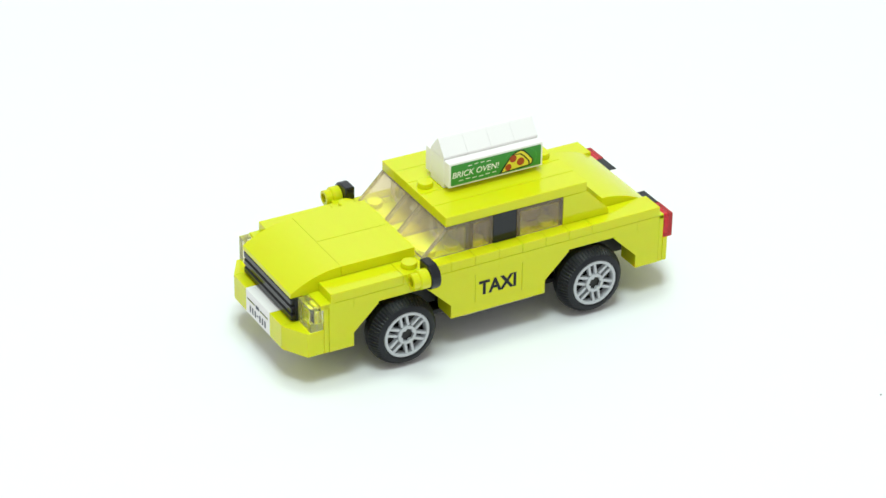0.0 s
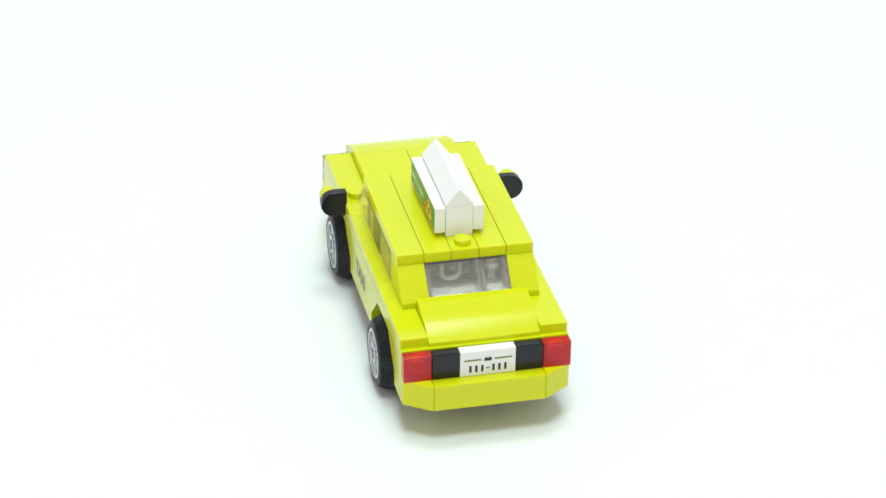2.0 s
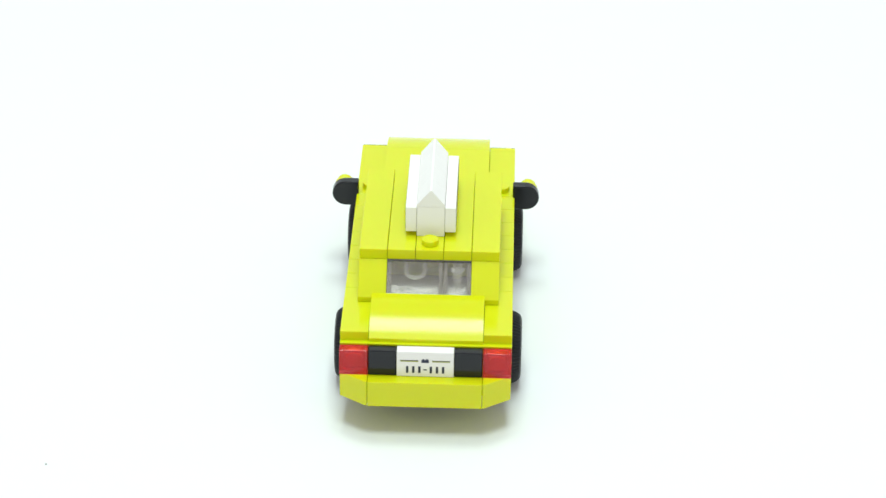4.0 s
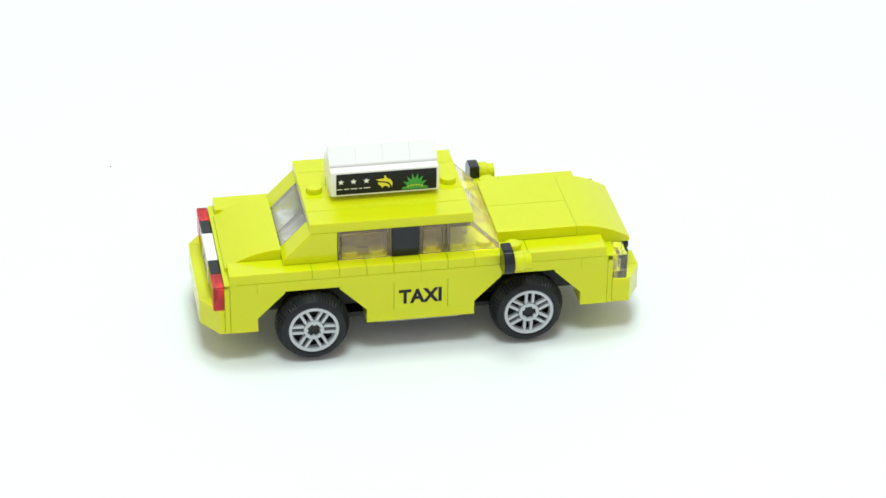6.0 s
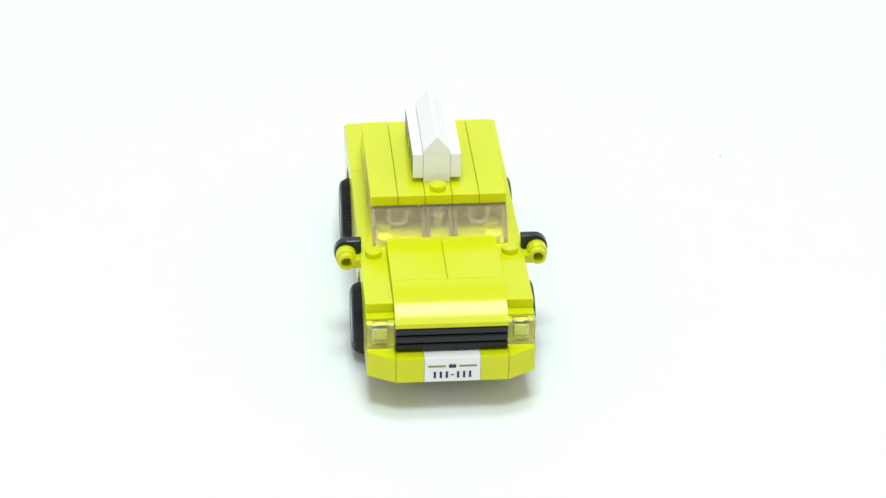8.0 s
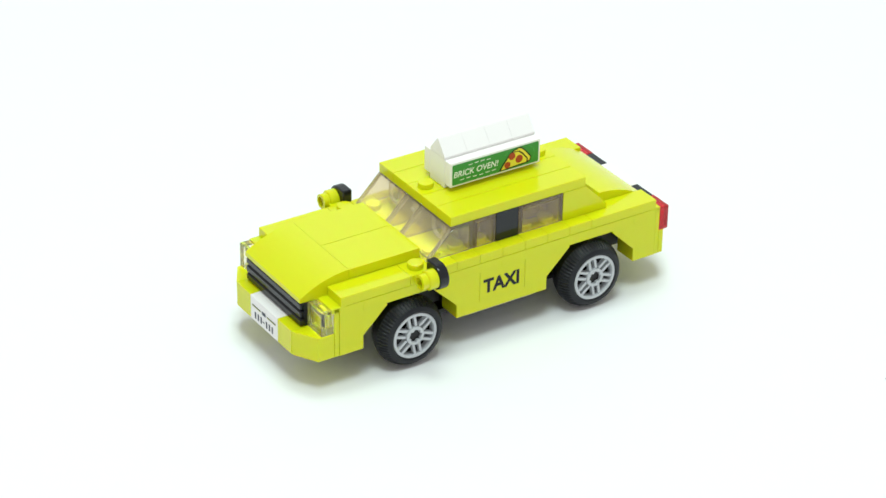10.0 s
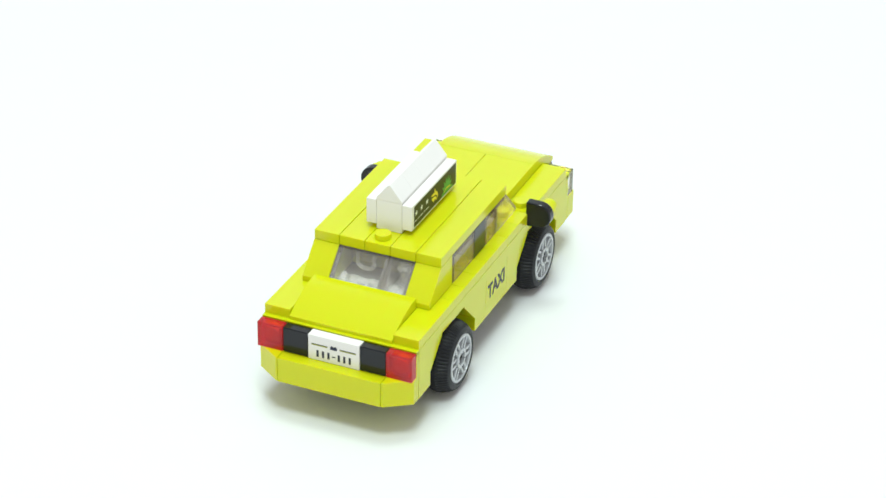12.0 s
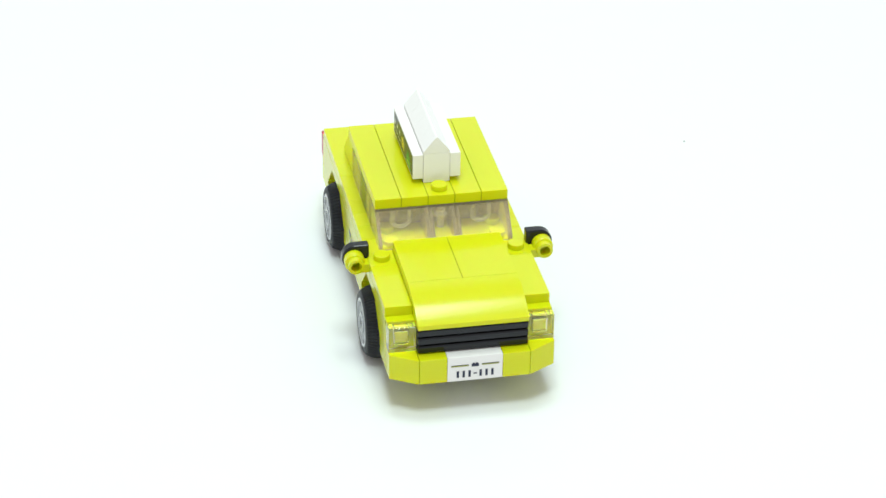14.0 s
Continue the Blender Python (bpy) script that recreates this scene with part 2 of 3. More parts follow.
def tail():
    part("rear_bracket", join(box(-57.6, -56, -24, 24, 0, 16), box(-57.6, -54, -24, 24, 15.0, 16.4, 0.1)), YELLOW, taxi)
    for s in (1, -1):
        lamp = part("tail_light", hollow(box(-60.9, -57.65, 16 * s, 24 * s, 8, 16, 0, 0.05), 1.1, (1, 0, 0)), RED, taxi, "clear red square tail light over a stud")
        clear(lamp)
        part("inner_stud", lathe([(2.2, -59.2), (2.4, -58.95), (2.4, -57.5)], (0, 20 * s, 12), "x", 24), YELLOW, lamp)
        part("tail_tile", box(-60.8, -57.65, 8 * s, 16 * s, 8, 16, 0.25), BLACK, taxi, "black square tile beside the tail light")
        y0, y1 = 16 * s, 24 * s
        part("bumper_corner", prism([(-57.65, y0 + 0.08 * s), (-64.3, y0 + 0.08 * s), (-64.1, y0 + 0.8 * s), (-59.2, y1 - 0.05 * s), (-57.65, y1 - 0.05 * s)], 0, 8, "z"), YELLOW, taxi)
    part("rear_bumper", box(-64.4, -57.65, -16, 16, 0, 8), YELLOW, taxi)
    plate = part("rear_number_plate", box(-60.9, -57.65, -8, 8, 8, 16), WHITE, taxi, "white number plate with a dark line of writing")
    plate_marks(-60.85, 12.2, -1, plate)


WALL = 1.2  # wall thickness of the clear bricks


def clear_brick(name, outer, inner, y0, y1, label, mat):
    """A clear brick, open underneath: an arched wall of the outlines (x, z), closed by a wall at each end."""
    y0, y1 = min(y0, y1), max(y0, y1)
    bms = [prism(outer + inner[::-1], y0, y1, "y", 0.14, 0.06)]
    for e0, e1 in ((y0 + 0.06, y0 + WALL), (y1 - WALL, y1 - 0.06)):
        pts = [(p[0] * 0.997 + 0.003 * inner[0][0], p[1] - 0.03) for p in inner]
        bms.append(prism(pts, e0, e1, "y", 0.08, 0))
    return clear(part(name, join(*bms), mat, taxi, label))


def tube_edge_loop(x, y, z0, z1, r=2.6, thick=0.62):
    """Two uprights and a rounded foot, standing in for the bright refracted edges of moulded tubes inside a clear
    brick.
    """
    path = [(r, z1)] + [(r * math.cos(a), z0 + r * 0.75 + r * 0.75 * math.sin(a)) for a in [radians(-15 * k) for k in range(13)]] + [(-r, z1)]
    bm = bmesh.new()
    rings = []
    for i, (u, z) in enumerate(path):
        p, q = path[max(i - 1, 0)], path[min(i + 1, len(path) - 1)]
        d = Vector((q[0] - p[0], q[1] - p[1])).normalized()
        ring = []
        for k in range(8):
            a = math.pi * k / 4
            c, sn = thick * math.cos(a), thick * math.sin(a)
            ring.append(bm.verts.new((x + sn, y + u - d.y * c, z + d.x * c)))
        rings.append(ring)
    for a, b in zip(rings, rings[1:]):
        for k in range(8):
            bm.faces.new((a[k], a[(k + 1) % 8], b[(k + 1) % 8], b[k]))
    bm.faces.new(rings[0][::-1])
    bm.faces.new(rings[-1])
    bmesh.ops.recalc_face_normals(bm, faces=bm.faces[:])
    return bm


def uneven_slab(x0, x1, y0, y1, z0, z1, rise, step=1.1):
    """A low slab with a rippled top, standing in for the mottled bright band low in the rear window."""
    bm = bmesh.new()
    nx, ny = max(2, round((x1 - x0) / step)), max(2, round((y1 - y0) / step))
    at = lambda i, j, z: bm.verts.new((x0 + (x1 - x0) * i / nx, y0 + (y1 - y0) * j / ny, z))
    top = [[at(i, j, z1 + rise * random.random()) for j in range(ny + 1)] for i in range(nx + 1)]
    low = [[at(i, j, z0) for j in range(ny + 1)] for i in range(nx + 1)]
    for i in range(nx):
        for j in range(ny):
            for g in (top, low):
                bm.faces.new((g[i][j], g[i + 1][j], g[i + 1][j + 1], g[i][j + 1]))
    rim = [(i, 0) for i in range(nx)] + [(nx, j) for j in range(ny)] + [(i, ny) for i in range(nx, 0, -1)] + [(0, j) for j in range(ny, 0, -1)]
    for (i, j), (k, m) in zip(rim, rim[1:] + rim[:1]):
        bm.faces.new((low[i][j], low[k][m], top[k][m], top[i][j]))
    bmesh.ops.recalc_face_normals(bm, faces=bm.faces[:])
    return bm


def cabin():
    Z0, Z1 = 19.25, 28.75
    slope = lambda f, x: ([(x, Z0), (x, Z1), (x + 7.95 * f, Z1), (x + 15.95 * f, Z0 + 1.5), (x + 15.95 * f, Z0)],
                          [(x + 1.2 * f, Z0), (x + 1.2 * f, Z1 - WALL), (x + 7.45 * f, Z1 - WALL), (x + 14.75 * f, Z0 + 1.0), (x + 14.75 * f, Z0)])
    screen, back = slope(1, 8.05), slope(-1, -24.05)
    for y0, y1 in ((4, 20), (-4, 4), (-20, -4)):
        pane = clear_brick("windscreen", *screen, y0, y1, "clear sloping windscreen brick", CLEAR_SCREEN)
        y = (y0 + y1) / 2
        if y1 - y0 > 10:
            clear(part("tube_edges", tube_edge_loop(14.6, y, Z0 + 2.3, Z1 - 1.6), CLEAR_TUBE, pane))
        else:
            clear(part("pin", lathe([(1.1, Z0 + 1.2), (1.3, Z0 + 4.5), (2.1, Z0 + 5.6), (1.2, Z0 + 6.4), (1.5, Z1 - 1.4)], (14.4, 0, 0), "z", 12), CLEAR_TUBE, pane))
    for y0, y1 in ((-4, 12), (-12, -4)):
        pane = clear_brick("rear_window", *back, y0, y1, "clear sloping rear window brick", CLEAR_HAZED)
        y = (y0 + y1) / 2
        if y1 - y0 > 10:
            clear(part("tube_edges", tube_edge_loop(-30.6, y, Z0 + 2.6, Z1 - 1.6), CLEAR_TUBE, pane))
        else:
            clear(part("pin", lathe([(1.1, Z0 + 1.2), (1.3, Z0 + 4.5), (2.1, Z0 + 5.6), (1.2, Z0 + 6.4), (1.5, Z1 - 1.4)], (-30.4, y, 0), "z", 12), CLEAR_TUBE, pane))
        # added slab: imitates the reflected light along the bottom of the pane
        clear(part("bright_band", uneven_slab(-37.6, -32.6, y0 + 1.5, y1 - 1.5, Z0 + 0.1, Z0 + 0.5, 0.9), CLEAR_BAND, pane, "pale rippled slab in place of the bright band low in the rear window"))
    upright = lambda x0, x1: ([(x0, Z0), (x0, Z1), (x1, Z1), (x1, Z0)], [(x0 + WALL, Z0), (x0 + WALL, Z1 - WALL), (x1 - WALL, Z1 - WALL), (x1 - WALL, Z0)])
    for s in (1, -1):
        a, b = 12 * s, 20 * s
        for x0, x1 in ((0.05, 7.95), (-23.95, -8.05)):
            clear_brick("side_window", *upright(x0, x1), a, b, "clear side window brick", CLEAR)
        part("door_pillar", box(-8, 0, a, b, 19.2, 28.8), BLACK, taxi, "black pillar between the side windows")
        part("rear_quarter", prism([(-24.05, 19.2), (-40, 19.2), (-40, 20.8), (-32, 28.75), (-24.05, 28.75)], min(a, b), max(a, b)), YELLOW, taxi, "yellow sloped quarter panel beside the rear window")
    for k, (y0, y1) in enumerate(((12, 20), (4, 12), (-4, 4), (-12, -4), (-20, -12))):
        if k == 2:
            for x0, x1 in ((-32, -16), (-16, 0), (0, 16)):
                part("roof_plate", box(x0, x1, y0, y1, 28.8, 32, 0.12, 0.07), YELLOW, taxi)
        else:
            part("roof_tile", box(-32, 16, y0, y1, 28.8, 32, 0.12, 0.07), YELLOW, taxi)
    for x in (12, -28):
        part("roof_stud", stud(x, 0, 31.95), YELLOW, taxi)


def roof_sign():
    sign = part("roof_sign", box(-24, 8, -4, 4, 32, 41.6), WHITE, taxi, "white brick roof sign with printed side panels")
    for k in range(4):
        x0 = -24 + 8 * k
        part("sign_ridge", prism([(-4, 41.6), (4, 41.6), (4, 42.2), (0.25, 46.8), (-0.25, 46.8), (-4, 42.2)], x0, x0 + 8, "x", 0.05, 0.012), WHITE, sign)
    for s in (1, -1):
        part("sign_panel", box(-24, 8, 4 * s, 7.2 * s, 33.4, 41.4, 0.15), WHITE, sign)
    return sign


def flat(points, x, z, s, y, t=0.04, grow=1.0):
    """A printed shape on a side of the car: points (u, v) seen from that side, u to the viewer's right."""
    pts = [(x - s * u * grow, z + v * grow) for u, v in points]
    y0, y1 = (y, y + t * s) if s > 0 else (y + t * s, y)
    return prism(pts, y0, y1, "y", 0, 0)


def lettering(text, size, bold, x, z, s, y, lean=0.0, squeeze=1.0, t=0.05):
    """Words in the built-in font, as a mesh on a side of the car, centred at (x, z)."""
    data = bpy.data.curves.new("letters", "FONT")
    data.body, data.size, data.align_x, data.align_y, data.extrude, data.offset, data.shear = text, size, "CENTER", "CENTER", t / 2, bold, lean
    ob = bpy.data.objects.new("letters", data)
    scene.collection.objects.link(ob)
    bpy.context.view_layer.update()
    me = bpy.data.meshes.new_from_object(ob.evaluated_get(bpy.context.evaluated_depsgraph_get()))
    bpy.data.objects.remove(ob)
    bm = bmesh.new()
    bm.from_mesh(me)
    for v in bm.verts:
        u, w, d = v.co
        v.co = (x - s * u * squeeze, y + s * (d + t / 2), z + w)
    bmesh.ops.recalc_face_normals(bm, faces=bm.faces[:])
    return bm


def star(r, n=5, k=0.42):
    return [((r if i % 2 == 0 else r * k) * math.sin(math.pi * i / n), (r if i % 2 == 0 else r * k) * math.cos(math.pi * i / n)) for i in range(2 * n)]


def disc(r, n=16, sx=1.0):
    return [(sx * r * math.cos(2 * math.pi * i / n), r * math.sin(2 * math.pi * i / n)) for i in range(n)]


def prints(sign):
    for s in (1, -1):
        part("door_lettering", lettering("TAXI", 6.3, 0.23, 0.1 * s + 0.1, 7.5, s, 24.0 * s - 0.02 * s, squeeze=0.915), INK, taxi, "black capital letters TAXI")
    # left panel: green, white words, pizza slice
    y, zc = 7.2, 37.35
    a = part("pizza_sticker", flat(rounded(15.3, 3.35, 0.4), -8, zc, 1, y - 0.05, 0.08), GREEN, sign, "green sticker with white words and a pizza slice")
    y += 0.03
    part("sticker_words", lettering("BRICK OVEN!", 2.7, 0.02, -0.9, zc - 0.1, 1, y - 0.02, lean=0.18, squeeze=0.97), PAPER_INK, sign, "white words BRICK OVEN!")
    dashes = []
    for k in range(6):
        u = -12.6 + 2.25 * k
        v = -2.1 + 0.12 * math.sin(k * 1.7)
        dashes.append(flat([(u, v - 0.14), (u + 1.45, v - 0.08), (u + 1.45, v + 0.14), (u, v + 0.1)], -8, zc, 1, y, 0.03))
    for k in range(4):
        u = -9.6 + 2.1 * k
        v = 2.0 + 0.35 * math.sin(math.pi * (k + 0.5) / 4)
        dashes.append(flat([(u, v - 0.12), (u + 1.3, v - 0.08), (u + 1.3, v + 0.14), (u, v + 0.1)], -8, zc, 1, y, 0.03))
    part("sticker_dashes", join(*dashes), PAPER_INK, sign)
    for u0, v0, u1, v1 in ((13.0, -2.2, 13.6, -0.6), (13.7, -0.1, 13.3, 1.5), (12.9, 1.9, 11.7, 2.8), (3.0, 1.6, 4.4, 2.9)):
        part("sticker_dash", flat([(u0, v0), (u0 + 0.28, v0), (u1 + 0.28, v1), (u1, v1)], -8, zc, 1, y, 0.03), LIME, sign)
    part("pizza_outline", flat([(1.0, -3.25), (2.4, -1.2), (4.6, 1.5), (6.2, 2.7), (8.2, 3.2), (9.3, 2.9), (11.0, 1.2), (12.7, -0.9), (12.4, -2.3), (11.6, -2.7), (9.0, -2.9)], -8, zc, 1, y, 0.03), INK, sign)
    part("pizza_crust", flat([(6.0, 2.2), (8.2, 2.85), (9.2, 2.5), (10.7, 1.0), (12.3, -1.0), (12.0, -2.1), (11.5, -2.2), (11.4, -1.2), (9.8, 0.8), (8.4, 2.0)], -8, zc, 1, y + 0.03, 0.03), CHEESE, sign)
    part("pizza_cheese", flat([(1.9, -2.9), (3.0, -1.2), (4.9, 1.2), (6.0, 1.9), (8.1, 1.7), (9.4, 0.6), (11.0, -1.3), (11.0, -2.4), (8.6, -2.5)], -8, zc, 1, y + 0.03, 0.03), CHEESE, sign)
    for u, v, r in ((5.7, 0.8, 1.2), (8.3, -0.7, 1.3), (4.1, -1.7, 1.1)):
        part("pizza_slice_topping", flat([(u + a_, v + b_) for a_, b_ in disc(r)], -8, zc, 1, y + 0.06, 0.03), TOMATO, sign)
    # right panel: black, white stars, yellow and green figures
    y = -7.2
    part("star_sticker", flat(rounded(14.85, 3.35, 0.25), -8.45 + 0.9, zc, -1, y + 0.05, 0.08), INK, sign, "black sticker with stars and coloured figures")
    y -= 0.03
    for u in (-13.0, -9.3, -5.5):
        part("sticker_star", flat([(u + a_, 0.75 + b_) for a_, b_ in star(1.0)], -8, zc, -1, y, 0.03), PAPER_INK, sign)
    small = []
    for u, w in ((-14.3, 1.7), (-12.1, 1.5), (-10.1, 1.9), (-7.7, 0.9), (-6.3, 2.1)):
        small.append(flat([(u, -1.7), (u + w, -1.7), (u + w, -1.46), (u, -1.46)], -8, zc, -1, y, 0.03))
    part("sticker_small_print", join(*small), PAPER_INK, sign)
    part("yellow_figure", join(
        flat([(-2.7, 0.9), (-1.3, 1.05), (-0.2, 1.15), (-0.25, 2.0), (0.2, 2.1), (0.5, 1.2), (1.6, 0.7), (2.25, -0.4), (2.1, -1.9), (1.75, -1.0), (1.0, -0.2), (-0.4, 0.15), (-1.8, 0.35)], -8, zc, -1, y, 0.03),
        flat([(-2.2, -0.1), (-0.5, -0.25), (0.8, -0.65), (1.4, -1.4), (1.3, -2.1), (0.6, -1.5), (-0.2, -1.35), (-0.9, -2.0), (-1.2, -1.3), (-1.9, -0.8)], -8, zc, -1, y, 0.03)), CHEESE, sign)
    crown = [(5.2, -3.05)]
    for k in range(15):
        a = math.pi * (1 - k / 14)
        r = 3.9 if k % 2 == 0 else 2.3
        crown.append((8.9 + r * math.cos(a), -2.5 + r * 1.2 * math.sin(a)))
    crown.append((12.6, -3.05))
    part("green_crown", flat(crown, -8, zc, -1, y, 0.03), LIME, sign)
    for k in range(6):
        u = 6.9 + 0.8 * k
        part("crown_dot", flat([(u + a_, -2.1 + 0.35 * math.sin(math.pi * k / 5) + b_) for a_, b_ in disc(0.24, 10)], -8, zc, -1, y - 0.03, 0.03), CHEESE, sign)


def rounded(w, h, r, n=4):
    pts = []
    for cx, cy, a0 in ((w - r, h - r, 0), (r - w, h - r, 90), (r - w, r - h, 180), (w - r, r - h, 270)):
        for k in range(n + 1):
            a = radians(a0 + 90 * k / n)
            pts.append((cx + r * math.cos(a), cy + r * math.sin(a)))
    return pts


def wheel(x, s):
    hub_z, rim_r = 0.5, 7.45
    y_out = 26.5 * s
    w = new("wheel")
    w.parent = taxi
    # tyre: turned outline with notched shoulders
    n = 240
    prof = [(rim_r - 0.1, 0.0, 0), (rim_r + 0.5, -0.35, 0), (8.6, -0.25, 0), (9.3, 0.1, 0), (9.8, 0.7, 1), (10.25, 1.5, 1), (10.65, 2.6, 1), (10.9, 3.5, 0), (10.95, 4.4, 0), (10.9, 5.3, 0), (10.65, 6.2, 1), (10.25, 7.3, 1), (9.8, 8.1, 1), (9.3, 8.6, 0), (8.2, 8.8, 0), (rim_r - 0.4, 8.4, 0)]
    bm = bmesh.new()
    rings = []
    for r, d, lug in prof:
        ring = []
        for i in range(n):
            a = 2 * math.pi * (i + 0.5) / n
            rr = r - (0.3 if lug and i % 4 < 2 else 0.0)
            ring.append(bm.verts.new((x + rr * math.cos(a), y_out - d * s, hub_z + rr * math.sin(a))))
        rings.append(ring)
    for a, b in zip(rings, rings[1:]):
        for i in range(n):
            bm.faces.new((a[i], a[(i + 1) % n], b[(i + 1) % n], b[i]))
    bmesh.ops.recalc_face_normals(bm, faces=bm.faces[:])
    part("tyre", bm, RUBBER, w, "black rubber tyre with notched tread")
    # rim: outer ring, six pairs of spokes, hub with a cross-shaped axle hole
    f = y_out + 0.25 * s
    b0 = y_out - 2.2 * s
    ring = lathe([(6.4, b0), (6.4, f - 0.35 * s), (6.5, f), (7.25, f), (7.5, f - 0.3 * s), (7.5, b0)], (x, 0, hub_z), "y", 48, caps=False)
    spokes = []
    for k in range(6):
        a = math.pi / 3 * k + radians(20 if s > 0 else -2 if x < 0 else 28)
        for off in (-1.0, 1.0):
            c, sn = math.cos(a), math.sin(a)
            pts = [(x + c * r - sn * (off + h), hub_z + sn * r + c * (off + h)) for r, h in ((2.9, -0.42), (6.8, -0.42), (6.8, 0.42), (2.9, 0.42))]
            spokes.append(prism(pts, min(f - 0.25 * s, b0 + 0.6 * s), max(f - 0.25 * s, b0 + 0.6 * s), "y", 0.1, 0, 1))
    # hub with a cross-shaped hole, the axle's end a little way inside it
    face = f + 0.15 * s
    hub = lathe([(2.75, face), (3.0, face - 0.1 * s), (3.0, b0)], (x, 0, hub_z), "y", 24, caps=False)
    turn = radians(20 if s > 0 else 43 if x < 0 else 8)
    plus = [(2.0, -0.95), (2.0, 0.95), (1.15, 1.15), (0.95, 2.0), (-0.95, 2.0), (-1.15, 1.15), (-2.0, 0.95), (-2.0, -0.95), (-1.15, -1.15), (-0.95, -2.0), (0.95, -2.0), (1.15, -1.15)]
    plus = [(x + u * math.cos(turn) - v * math.sin(turn), hub_z + u * math.sin(turn) + v * math.cos(turn)) for u, v in plus]
    lid = bmesh.new()
    outer = [lid.verts.new((x + 2.76 * math.cos(2 * math.pi * i / 24), face, hub_z + 2.76 * math.sin(2 * math.pi * i / 24))) for i in range(24)]
    inner = [lid.verts.new((px, face, pz)) for px, pz in plus]
    deep = [lid.verts.new((px, face - 1.2 * s, pz)) for px, pz in plus]
    edges = [lid.edges.new((loop[i], loop[(i + 1) % len(loop)])) for loop in (outer, inner) for i in range(len(loop))]
    bmesh.ops.triangle_fill(lid, edges=edges, use_beauty=True, use_dissolve=False)
    for i in range(12):
        lid.faces.new((inner[i], inner[(i + 1) % 12], deep[(i + 1) % 12], deep[i]))
    bmesh.ops.recalc_face_normals(lid, faces=lid.faces[:])
    part("rim", join(ring, hub, lid, *spokes), GREY, w, "light grey spoked rim")
    # dark plug behind the spokes, in place of the shade inside the dished rim
    back = y_out - 3.0 * s
    part("wheel_well", lathe([(7.4, back - 4.5 * s), (7.4, back)], (x, 0, hub_z), "y", 32), CHASSIS, w)
    part("axle", lathe([(2.3, 10 * s), (2.3, face - 1.0 * s)], (x, 0, hub_z), "y", 16), CHASSIS, w)


def mirror(s):
    arm = part("mirror_arm", join(box(24, 32, 16 * s, 24 * s, 16, 19.2), box(26.8, 30.4, 23.5 * s, 27 * s, 16.3, 19.1), stud(28, 20 * s, 19.15)), YELLOW, taxi, "yellow studded plate that carries the side mirror")
    part("mirror_mount", lathe([(2.0, 27.6), (2.0, 26.6), (2.4, 26.5), (3.0, 26.6), (3.0, 29.2), (2.75, 29.5), (2.4, 29.6), (2.4, 31.6), (1.55, 31.7), (1.5, 28.0)], (0, 28.0 * s, 19.0), "x", 32), YELLOW, arm, "round hollow yellow mount")
    n = 14
    pts = [(23.4 * s, 15.1), (23.4 * s, 23.1)] + [((27.4 + 4 * math.sin(math.pi * k / n)) * s, 19.1 + 4 * math.cos(math.pi * k / n)) for k in range(n + 1)]
    part("mirror_glass", prism(pts, 23.3, 26.5, "x", 0.4, seg=2), BLACK, arm, "black half-round mirror tile")


lower_body()
bonnet_and_boot()
nose()
tail()
cabin()
sign = roof_sign()
for wx in (32, -32):
    for ws in (1, -1):
        wheel(wx, ws)
for ms in (1, -1):
    mirror(ms)
prints(sign)


# ---------------------------------------------------------------- a crumb of dust that turns with the table top
def crumb():
    bm = bmesh.new()
    bmesh.ops.create_icosphere(bm, subdivisions=2, radius=0.0003)
    for v in bm.verts:
        n = noise.noise(v.co * 4000)
        v.co = (-0.0905 + v.co.x * (1.25 + 0.3 * n), 0.104 + v.co.y * (0.9 + 0.3 * n), 0.00018 + v.co.z * 0.6)
    me = bpy.data.meshes.new("crumb")
    bm.to_mesh(me)
    bm.free()
    me.materials.append(DUST)
    return tagged(new("dust_speck", me), "tiny grey speck of dust lying on white paper", "dust")


dust = crumb()


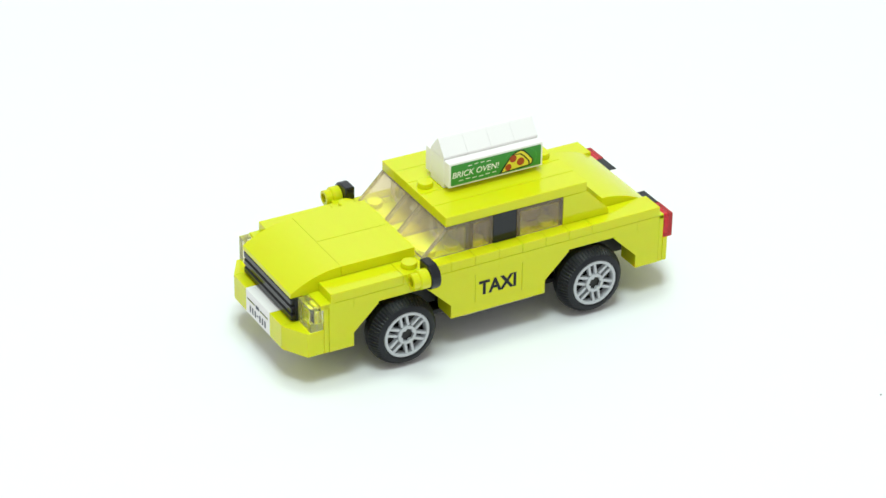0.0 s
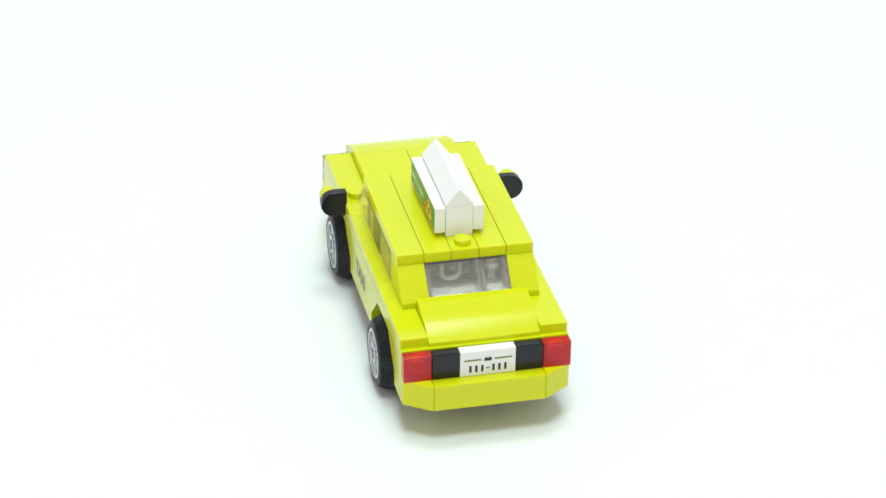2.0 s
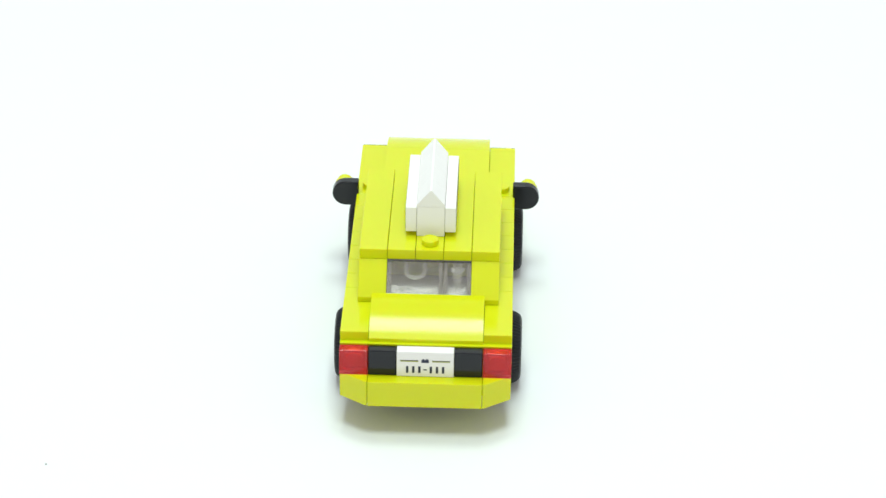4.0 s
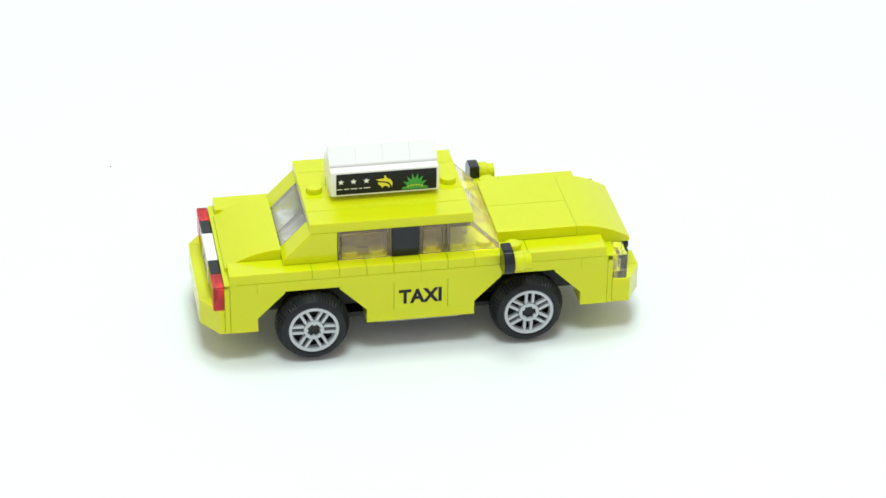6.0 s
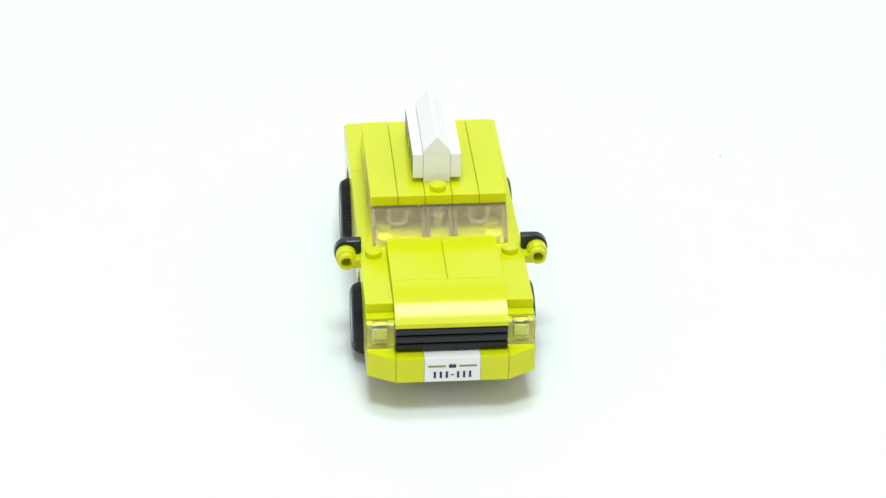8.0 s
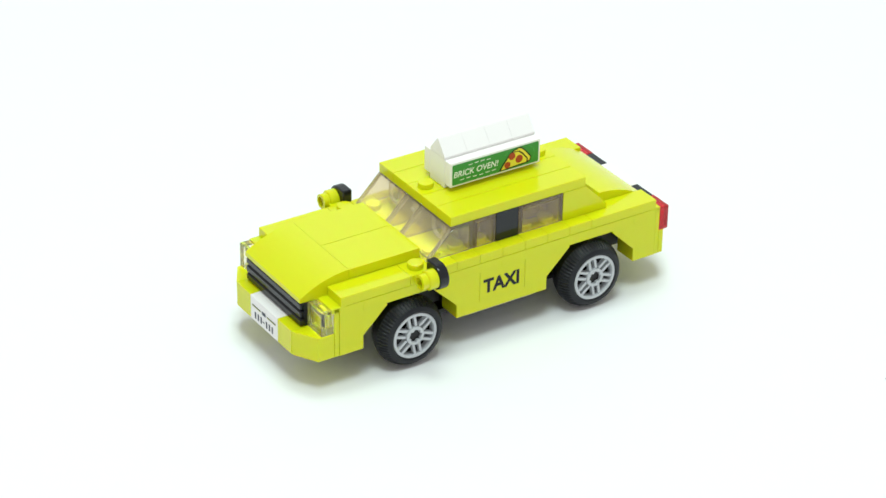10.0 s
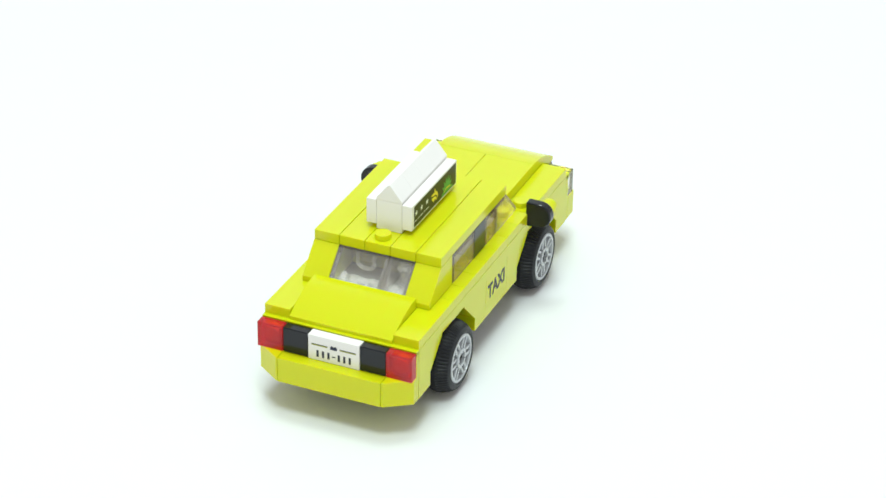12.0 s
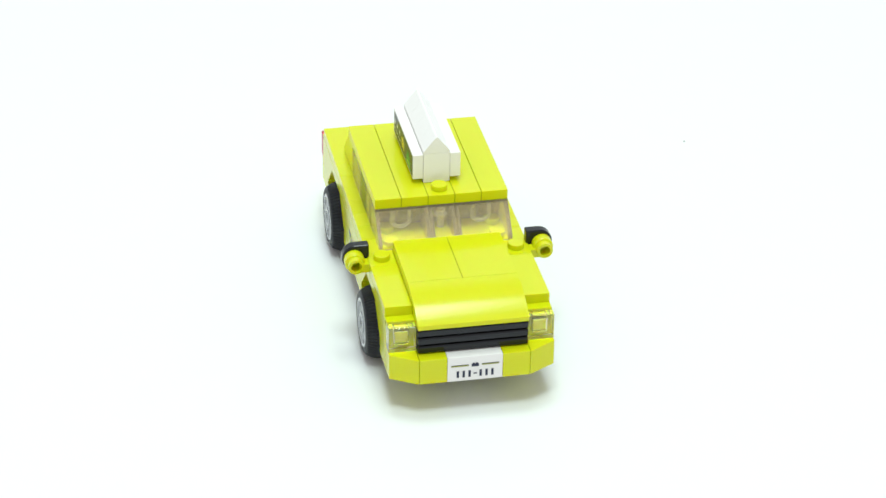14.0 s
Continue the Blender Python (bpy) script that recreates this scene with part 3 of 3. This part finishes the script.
# ---------------------------------------------------------------- what moves: the taxi turns on the spot, the dust with it
def motions():
    turns = [
        (0, 209.02), (0.1, 203.17), (0.2, 194.40), (0.3, 188.54), (0.4, 179.77), (0.5, 173.92), (0.6, 165.23), (0.7, 159.44),
        (0.8, 150.74), (0.9, 144.95), (1, 136.26), (1.1, 130.02), (1.2, 121.30), (1.3, 115.65), (1.3667, 107.99), (1.4, 107.39),
        (1.5, 106.56), (1.8, 104.40), (2, 103.03), (2.5, 99.36), (2.7, 98.00), (3, 95.73), (3.5, 92.08), (4, 88.44),
        (4.5, 84.79), (4.8, 82.60), (4.9, 81.86), (5, 81.11), (5.0333, 80.20), (5.1, 77.29), (5.2, 68.70), (5.3, 62.98),
        (5.4, 54.15), (5.5, 48.30), (5.6, 39.57), (5.7, 33.76), (5.8, 25.03), (5.9, 19.22), (6, 10.49), (6.1, 4.63),
        (6.2, -4.15), (6.3, -10.01), (6.4, -18.79), (6.5, -24.65), (6.6, -33.38), (6.7, -39.20), (6.8, -47.94), (6.9, -53.76),
        (7, -62.86), (7.1, -68.71), (7.2, -76.89), (7.2333, -79.30), (7.5, -81.31), (8, -84.99), (8.5, -88.66), (9, -92.34),
        (9.2667, -94.30), (9.3, -95.14), (9.4, -103.78), (9.5, -109.48), (9.6, -118.43), (9.7, -124.18), (9.8, -132.81), (9.9, -138.56),
        (10, -147.18), (10.1, -153.14), (10.2, -162.09), (10.3, -168.05), (10.4, -177.00), (10.5, -182.96), (10.6, -191.66), (10.7, -197.45),
        (10.8, -206.15), (10.9, -211.94), (11, -220.64), (11.1, -226.48), (11.2, -235.23), (11.3, -241.07), (11.4, -249.82), (11.5, -255.66),
        (11.6, -264.39), (11.7, -270.21), (11.8, -278.95), (11.9, -284.77), (12, -293.50), (12.1, -299.31), (12.2, -308.04), (12.3, -313.85),
        (12.4, -322.57), (12.5, -328.39), (12.6, -337.02), (12.7, -342.78), (12.8, -351.41), (12.9, -357.17), (13, -365.80), (13.1, -371.60),
        (13.2, -380.30), (13.3, -386.11), (13.4, -394.81), (13.5, -400.61), (13.6, -409.40), (13.7, -415.26), (13.8, -424.05), (13.9, -429.91),
        (14, -438.70),
    ]
    for thing in (taxi, dust):
        walk(thing, [(t, pose(0, 0, 0, 0, 0, a)) for t, a in turns])


motions()
